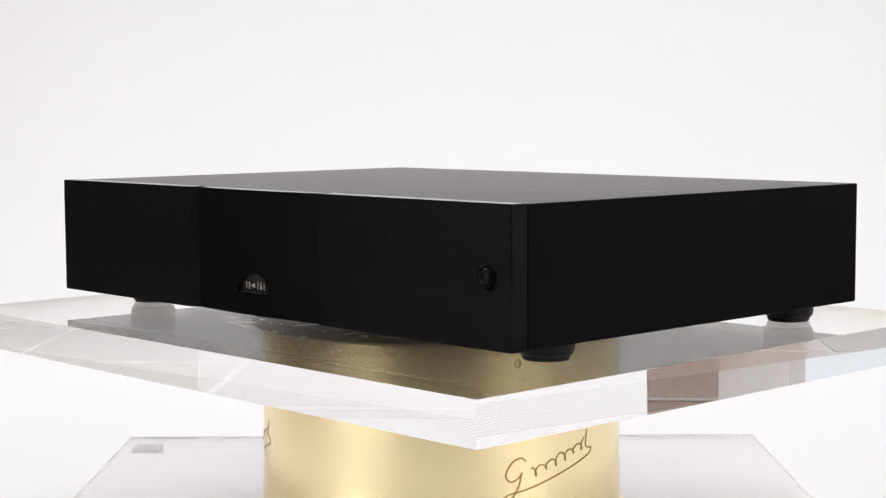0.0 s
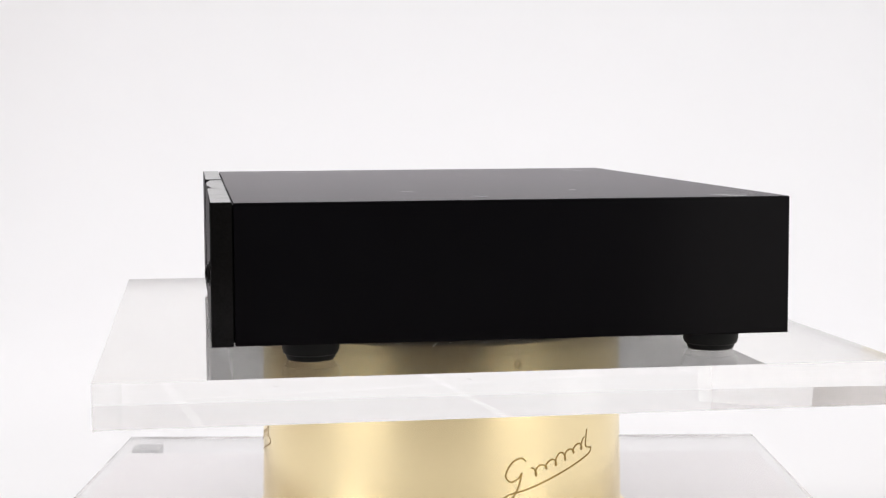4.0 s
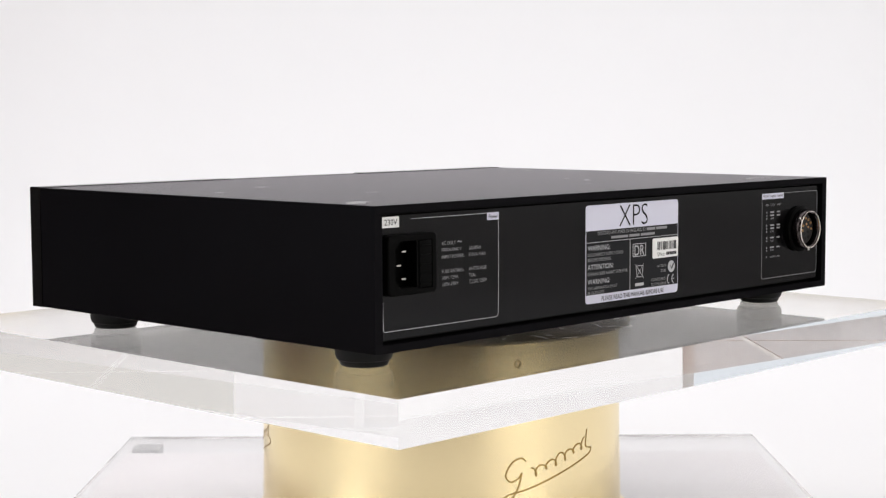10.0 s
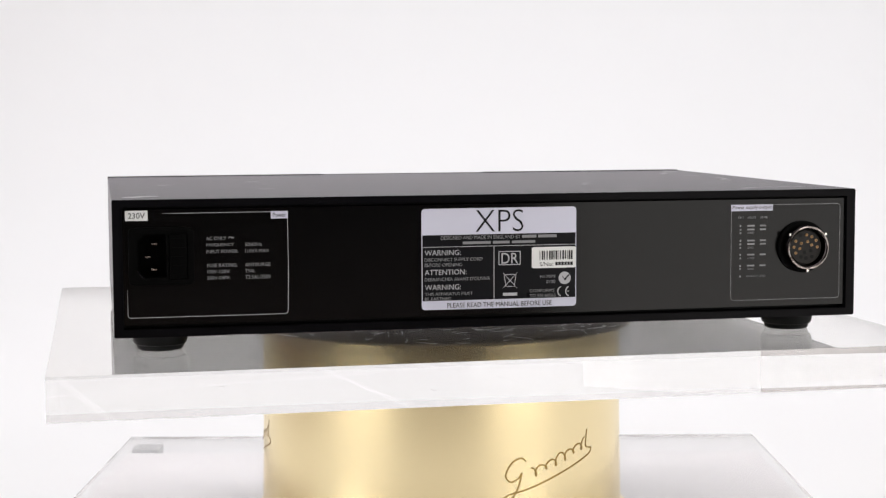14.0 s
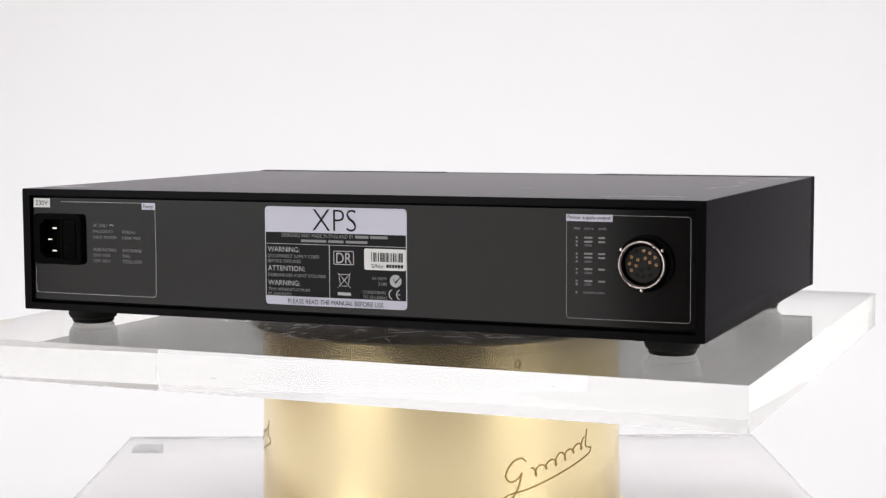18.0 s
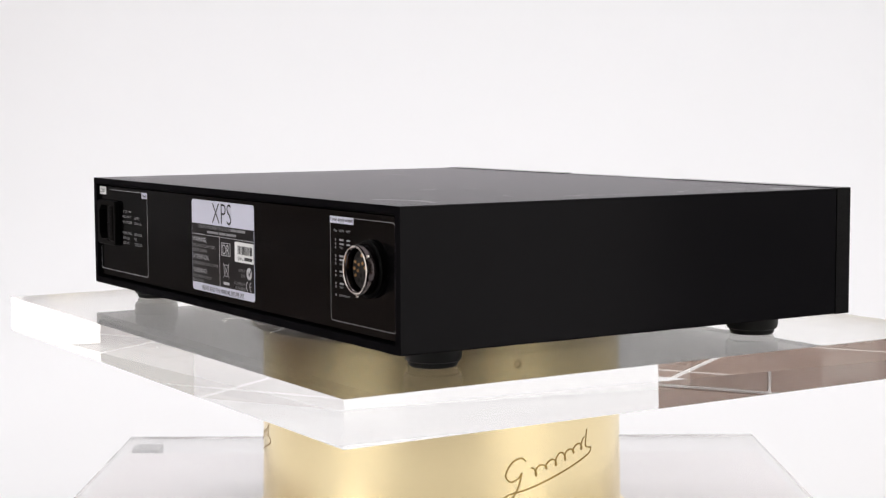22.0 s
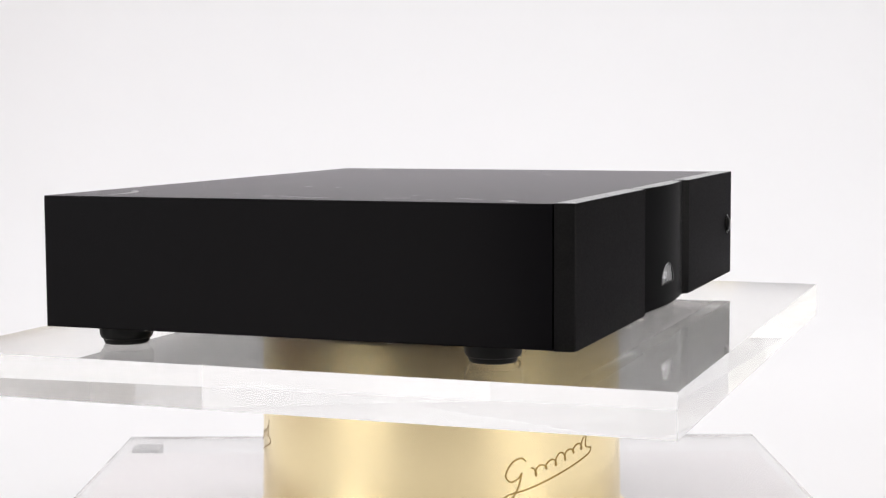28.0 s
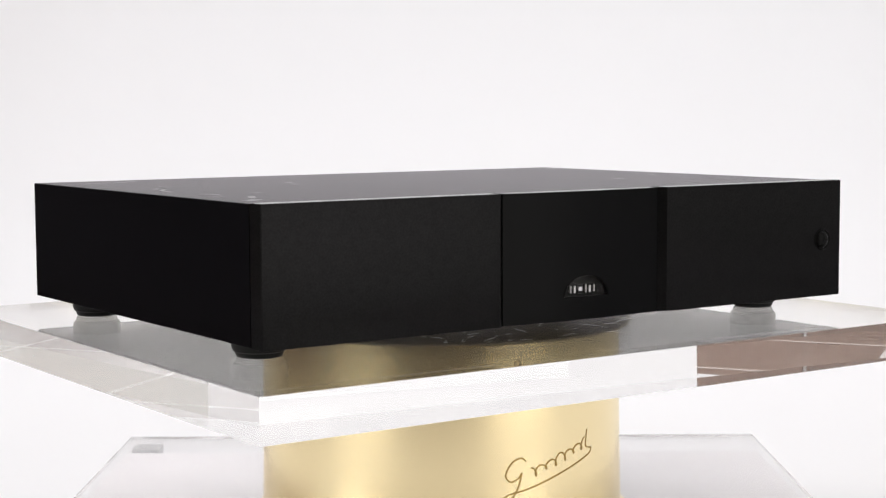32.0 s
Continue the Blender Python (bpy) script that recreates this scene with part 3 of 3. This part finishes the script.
def inlet(root, back):
    part("voltage_sticker", box(0.1953, 0.2074, YB - 0.0001, YB + 0.0003, 0.0749, 0.0805), M_STICKER, root, "white voltage sticker", smooth=False)
    words("lettering", "230V", 0.2058, 0.1968, 0.0762, 0.0792, M_INK, back, YB + 0.0004)
    # printed frame round the inlet
    line = smooth_line([(0.1875, 0.0787), (0.15, 0.0787), (0.1215, 0.0787)], 3) + [(0.1199, 0.0786), (0.1195, 0.0782)]
    stroke(line + [(0.1192, 0.05), (0.1196, 0.0240), (0.1201, 0.0226), (0.1215, 0.0220), (0.17, 0.0220), (0.2050, 0.0220), (0.2064, 0.0224), (0.2068, 0.0236), (0.2068, 0.0375)], 0.0003, M_PRINT, back, "printed_frame")
    bar("printed_tag", 0.1286, 0.1192, 0.0749, 0.0790, M_LABEL, back, YB, 0.0002)
    words("lettering", "Power", 0.1274, 0.1204, 0.0757, 0.0781, M_INK, back, YB + 0.0003)
    for text, xl, xr, zb, zt in (("AC ONLY", 0.1640, 0.1532, 0.0639, 0.0659), ("FREQUENCY", 0.1640, 0.1490, 0.0603, 0.0622), ("50/60Hz", 0.1429, 0.1337, 0.0603, 0.0622),
                                 ("INPUT POWER:", 0.1640, 0.1468, 0.0567, 0.0586), ("110VA MAX", 0.1429, 0.1298, 0.0567, 0.0586), ("FUSE RATING:", 0.1638, 0.1472, 0.0491, 0.0510),
                                 ("ANTISURGE", 0.1431, 0.1292, 0.0491, 0.0510), ("100V-120V:", 0.1638, 0.1512, 0.0457, 0.0476), ("T5AL", 0.1431, 0.1375, 0.0457, 0.0476),
                                 ("200V-240V:", 0.1638, 0.1512, 0.0423, 0.0442), ("T2.5AL/250V", 0.1431, 0.1289, 0.0422, 0.0443)):
        words("lettering", text, xl, xr, zb - 0.0003, zt - 0.0003, M_FAINT, back, YB + 0.0002)
    stroke(smooth_line([(0.1519, 0.0646), (0.1510, 0.0654), (0.1503, 0.0649), (0.1495, 0.0645), (0.1489, 0.0651)], 4), 0.0003, M_PRINT, back, "mains_symbol", YB + 0.0002)
    # moulded inlet: flange with a deep keyed socket, three blades and a fuse drawer
    key = [(0.1858, 0.0678), (0.1972, 0.0678), (0.2012, 0.0640), (0.2012, 0.0476), (0.1972, 0.0438), (0.1858, 0.0438)]
    body = outline(0.1708, 0.2060, 0.0400, 0.0712, 0.0028, 4)
    bm = bmesh.new()
    lo, hi = ([bm.verts.new((x, y, z)) for x, z in body] for y in (YB - 0.0070, YB + 0.0034))
    bm.faces.new(lo), bm.faces.new(hi)
    for k in range(len(body)):
        m = (k + 1) % len(body)
        bm.faces.new((lo[k], lo[m], hi[m], hi[k]))
    bmesh.ops.recalc_face_normals(bm, faces=bm.faces)
    bmesh.ops.bevel(bm, geom=[e for e in bm.edges if e.verts[0].co.y > YB and e.verts[1].co.y > YB], offset=0.0008, segments=2, profile=0.5, affect="EDGES")
    carve(back, done(slab(outline(0.1716, 0.2052, 0.0408, 0.0704, 0.002, 4), YB - 0.01, YB + 0.01), "cutter", M_PANEL))
    fl = part("mains_inlet", bm, M_PLASTIC, root, "black mains inlet with fuse drawer", smooth=False)
    carve(fl, done(slab(key, YB - 0.0064, YB + 0.01), "cutter", M_PLASTIC))
    carve(fl, done(slab(outline(0.1742, 0.1846, 0.0428, 0.0680, 0.0004, 2), YB + 0.0022, YB + 0.01), "cutter", M_PLASTIC))
    for px, pz in ((0.1921, 0.0622), (0.1957, 0.0552), (0.1923, 0.0482)):
        part("blade", box(px - 0.0016, px + 0.0016, YB - 0.0066, YB + 0.0004, pz - 0.0005, pz + 0.0005, 0.0001, 1), M_CHROME, fl, "bright metal blade")
    part("fuse_drawer", box(0.1748, 0.1840, YB + 0.0020, YB + 0.0036, 0.0432, 0.0676, 0.0005), M_PLASTIC, fl)
    for k in range(5):
        part("drawer_rib", box(0.1756, 0.1832, YB + 0.0034, YB + 0.0041, 0.0450 + k * 0.0048, 0.0459 + k * 0.0048), M_PLASTIC, fl, smooth=False)


def outlet(root, back):
    o = outline(-0.2091, -0.1404, 0.0215, 0.0778, 0.0022, 5)
    i = outline(-0.2088, -0.1407, 0.0218, 0.0775, 0.0018, 5)
    part("printed_frame", ring_slab(o, i, YB - 0.0001, YB + 0.0001), M_FAINT, back, smooth=False)
    bar("printed_tag", -0.1404, -0.1663, 0.0742, 0.0779, M_LABEL, back, YB, 0.0002)
    words("lettering", "Power supply output", -0.1412, -0.1655, 0.0748, 0.0773, M_INK, back, YB + 0.0003)

    def X(u):
        return -0.1407 - (u - 117) * 0.0001194

    def Z(v):
        return 0.0779 - (v - 90) * 0.000122
    for text, a, b in (("PIN", 152, 178), ("VOLTS", 198, 243), ("AMPS", 265, 303)):
        words("lettering", text, X(a), X(b), Z(158), Z(147), M_FAINT, back, YB + 0.0002)
    for v, kind in ((192, 3), (210, 3), (226, 2), (263, 3), (280, 3), (297, 2), (331, 3), (348, 2), (384, 3), (399, 2), (435, 1)):
        bar("print_bar", X(160), X(168), Z(v + 5), Z(v - 4), M_FAINT, back)
        if kind == 3:
            bar("print_bar", X(200), X(238), Z(v + 4), Z(v - 4), M_FAINT, back)
            bar("print_bar", X(266), X(297), Z(v + 4), Z(v - 4), M_FAINT, back)
        elif kind == 2:
            words("lettering", "GND", X(201), X(235), Z(v + 5), Z(v - 5), M_FAINT, back, YB + 0.0002)
        else:
            words("lettering", "CHASSIS GND", X(196), X(297), Z(v + 5), Z(v - 5), M_FAINT, back, YB + 0.0002)
    cx, cz = -0.1848, 0.0526
    sock = part("round_socket", lathe([(0.0112, -0.002), (0.0150, -0.002), (0.0152, 0.0022), (0.0142, 0.0030), (0.0112, 0.0030)], 64, "y"), M_PLASTIC, root,
                "black multi-pin round socket with chrome rim", at=(cx, YB, cz))
    part("barrel", lathe([(0.0112, 0.0030), (0.0131, 0.0030), (0.0131, 0.0082), (0.0127, 0.0088), (0.0116, 0.0090), (0.0112, 0.0086), (0.0110, 0.0)], 64, "y"), M_GUN, sock, "dark plated metal barrel")
    part("rim", lathe([(0.0117, 0.0085), (0.0117, 0.0100), (0.0121, 0.0103), (0.0126, 0.0099), (0.0127, 0.0085)], 64, "y"), M_SMOKED, sock, "dark chrome rim")
    part("insert", lathe([(0.0, 0.0058), (0.0096, 0.0058), (0.0100, 0.0054), (0.0100, 0.0012), (0.0111, 0.0012), (0.0111, -0.001), (0.0, -0.001)], 48, "y"), M_BAKELITE, sock)
    for a in (35, 145, 270):
        part("lug", lathe([(0, 0.0090), (0.0008, 0.0088), (0.0010, 0.0080), (0.0010, 0.0070), (0, 0.0070)], 12, "y"), M_CHROME, sock, "chrome lug", at=(0.0135 * math.cos(radians(a)), 0, 0.0135 * math.sin(radians(a))))
    gold = ((-0.0004, 0.0073), (-0.0037, 0.0061), (-0.0065, 0.0039), (-0.0012, 0.0033), (0.0028, 0.0024), (0.0063, 0.0037), (-0.0037, 0.0012), (-0.0072, 0.0), (0.0037, -0.0008), (0.0074, 0.0002), (0.0063, -0.0033))
    dark = ((0.0034, 0.0070), (0.0008, -0.0030), (-0.0032, -0.0020), (0.0030, -0.0056), (-0.0002, -0.0064), (-0.0040, -0.0056))
    for x, z in gold:
        part("contact", lathe([(0.0004, 0.0052), (0.0004, 0.0062), (0.0007, 0.0063), (0.0009, 0.0060), (0.0009, 0.0056)], 14, "y"), M_GOLD, sock, "gold contact", at=(x, 0, z))
    # flat black discs on the insert: shade of empty holes as colour
    for x, z in dark:
        part("hole_shade", lathe([(0, 0.0059), (0.0012, 0.0059), (0.0013, 0.0056)], 14, "y"), M_RUBBER, sock, at=(x, 0, z))


def rating_label(root):
    lab = part("rating_label", slab(outline(-0.0462, 0.0442, 0.0215, 0.0787, 0.0022, 5), YB - 0.0001, YB + 0.00025), M_LABEL, root, "silver and black rating label", smooth=False)
    Y = YB + 0.0003

    def X(u):
        return 0.0442 - (u - 300) * 0.0001435

    def Z(v):
        return 0.0787 - (v - 66) * 0.0001346
    bar("print_field", 0.0437, -0.0457, 0.0266, 0.0638, M_INK, lab, Y, 0.00008)
    Y += 0.00012
    bar("print_line", 0.0437, -0.0457, 0.0569, 0.0572, M_PRINT, lab, Y, 0.00006)
    bar("print_line", X(590), X(593), 0.0266, 0.0572, M_PRINT, lab, Y, 0.00006)
    words("lettering", "XPS", X(517), X(712), Z(167), Z(74), M_INK, lab, Y, thin=-0.014)
    for text, a, b, v0, v1 in (("DESIGNED AND MADE IN ENGLAND BY", 377, 700, 197, 181), ("WARNING:", 312, 457, 262, 240), ("DISCONNECT SUPPLY CORD", 312, 545, 287, 273),
                               ("BEFORE OPENING", 312, 462, 309, 295), ("ATTENTION:", 312, 480, 344, 322), ("DEBRANCHER AVANT D'OUVRIR", 312, 575, 370, 355), ("WARNING:", 312, 457, 407, 385),
                               ("THIS APPARATUS MUST", 312, 505, 431, 418), ("BE EARTHED", 312, 418, 451, 438), ("DR", 622, 690, 303, 258), ("N17079", 781, 843, 368, 356), ("Z180", 805, 843, 391, 378),
                               ("CONFORMS", 737, 840, 428, 415), ("TO EN 60065", 737, 845, 449, 436)):
        words("lettering", text, X(a), X(b), Z(v0), Z(v1), M_PRINT if v0 - v1 > 20 else M_FAINT, lab, Y)
    words("lettering", "PLEASE READ THE MANUAL BEFORE USE", X(402), X(828), Z(484), Z(464), M_INK, lab, Y)
    for a, b, v0, v1 in ((706, 765, 195, 183), (772, 848, 195, 183), (465, 578, 217, 206), (587, 655, 217, 206), (665, 760, 217, 206)):
        bar("print_bar", X(a), X(b), Z(v0), Z(v1), M_FAINT, lab, Y, 0.00006)
    part("print_box", ring_slab(outline(X(700), X(610), Z(309), Z(250), 0.0006, 3), outline(X(697), X(613), Z(306), Z(253), 0.0004, 3), Y - 0.0001, Y + 0.0001), M_PRINT, lab, smooth=False)
    # waste bin sign
    for pts in (((632, 345), (640, 400)), ((682, 345), (674, 400)), ((640, 400), (674, 400)), ((630, 350), (684, 350)), ((628, 408), (686, 342)), ((628, 342), (686, 408))):
        (a, b), (c, d) = pts
        stroke([(X(a), Z(b)), (X((a + c) / 2), Z((b + d) / 2)), (X(c), Z(d))], 0.00045, M_PRINT, lab, "sign_stroke", Y)
    bar("print_bar", X(628), X(686), Z(440), Z(427), M_PRINT, lab, Y, 0.00006)
    # round tick sign and the two open curves beside it
    part("sign_disc", slab([(X(882) + 0.0036 * math.cos(radians(a)), Z(370) + 0.0036 * math.sin(radians(a))) for a in range(0, 360, 15)], Y - 0.0001, Y + 0.0001), M_PRINT, lab, smooth=False)
    stroke([(X(872), Z(362)), (X(881), Z(378)), (X(908), Z(346))], 0.0011, M_INK, lab, "sign_stroke", Y + 0.00015)
    for c in (872, 905):
        stroke([(X(c) + 0.0027 * math.cos(radians(a)), Z(427) + 0.0028 * math.sin(radians(a))) for a in range(-75, 76, 10)], 0.0006, M_PRINT, lab, "sign_stroke", Y)
    stroke([(X(890), Z(427)), (X(896), Z(427)), (X(902), Z(427))], 0.0006, M_PRINT, lab, "sign_stroke", Y)
    # bar-coded sticker
    st = part("barcode_sticker", slab(outline(X(928), X(746), Z(326), Z(236), 0.0012, 4), Y - 0.0001, Y + 0.0002), M_STICKER, root, "white bar-coded sticker", smooth=False)
    rnd = random.Random(3)
    u = 778.0
    while u < 914:
        w = rnd.choice((2.5, 4, 6))
        bar("code_bar", X(u), X(u + w), Z(290), Z(252), M_INK, st, Y + 0.00025, 0.00008)
        u += w + rnd.choice((3.0, 4.5, 6.5))
    words("lettering", "S/No:", X(778), X(833), Z(317), Z(301), M_INK, st, Y + 0.0003)
    for k in range(6):
        bar("print_bar", X(843 + 12.4 * k), X(852.5 + 12.4 * k), Z(315), Z(301), M_INK, st, Y + 0.00025, 0.00008)


floor = studio()
stand()
turning_plate = plate()
unit = power_supply()


def tiles():
    """Brown floor tiles, each a piece on one shared mesh, beside and before the paper."""
    bm = box(-0.146, 0.146, -0.146, 0.146, -0.012, 0.0, 0.002, 1)
    me = bpy.data.meshes.new("tile")
    bmesh.ops.recalc_face_normals(bm, faces=bm.faces)
    bm.to_mesh(me)
    bm.free()
    me.materials.append(M_TILE)
    for i in range(-8, 8):
        for j in range(-11, 6):
            x, y = 0.15 + 0.3 * i, 0.15 + 0.3 * j
            if -0.6 < x < 1.7 and -0.6 < y or x < -2.35 or x > 2.04 or y < -3.2 or y > 1.8:
                continue
            t = new("tile", me)
            t.location, t.parent = (x, y, 0.0), floor


tiles()


def dado(wall, x, turn):
    """Brown tiles on the lower part of a side wall."""
    me = bpy.data.meshes["tile"]
    for j in range(0, 5):
        for k in range(4):
            t = new("tile", me)
            t.matrix_world = Matrix.Translation((x, 0.15 + 0.3 * j, 0.16 + 0.3 * k)) @ pose(0, 0, 0, 0, turn, 0)
            t.parent = wall


dado(bpy.data.objects["wall_west"], -2.492, 90)


TURN = [(0, -46.66), (0.1, -47.51), (0.2, -48.36), (1, -55.21), (2, -63.86), (3, -72.59), (4, -81.34), (5, -90.09), (6, -98.86), (7, -107.67), (8, -116.45), (9, -125.16), (10, -133.80), (11, -142.42), (12, -151.01), (13, -159.58), (14, -168.14), (15, -176.76), (16, -185.42), (17, -194.12), (18, -202.95), (19, -211.76), (20, -220.52), (21, -229.24), (22, -237.95), (23, -246.64), (24, -255.33), (25, -264.04), (26, -272.81), (27, -281.58), (28, -290.36), (29, -299.12), (30, -307.86), (31, -316.58), (31.8, -323.55), (31.9, -324.42), (32, -325.30)]


def motions():
    """Plate and unit turn together about the drum's axis: degrees at each half second."""
    rows = [(t, pose(0, 0, TOP, 0, 0, a)) for t, a in TURN]
    walk(turning_plate, rows)
    walk(unit, rows)


motions()
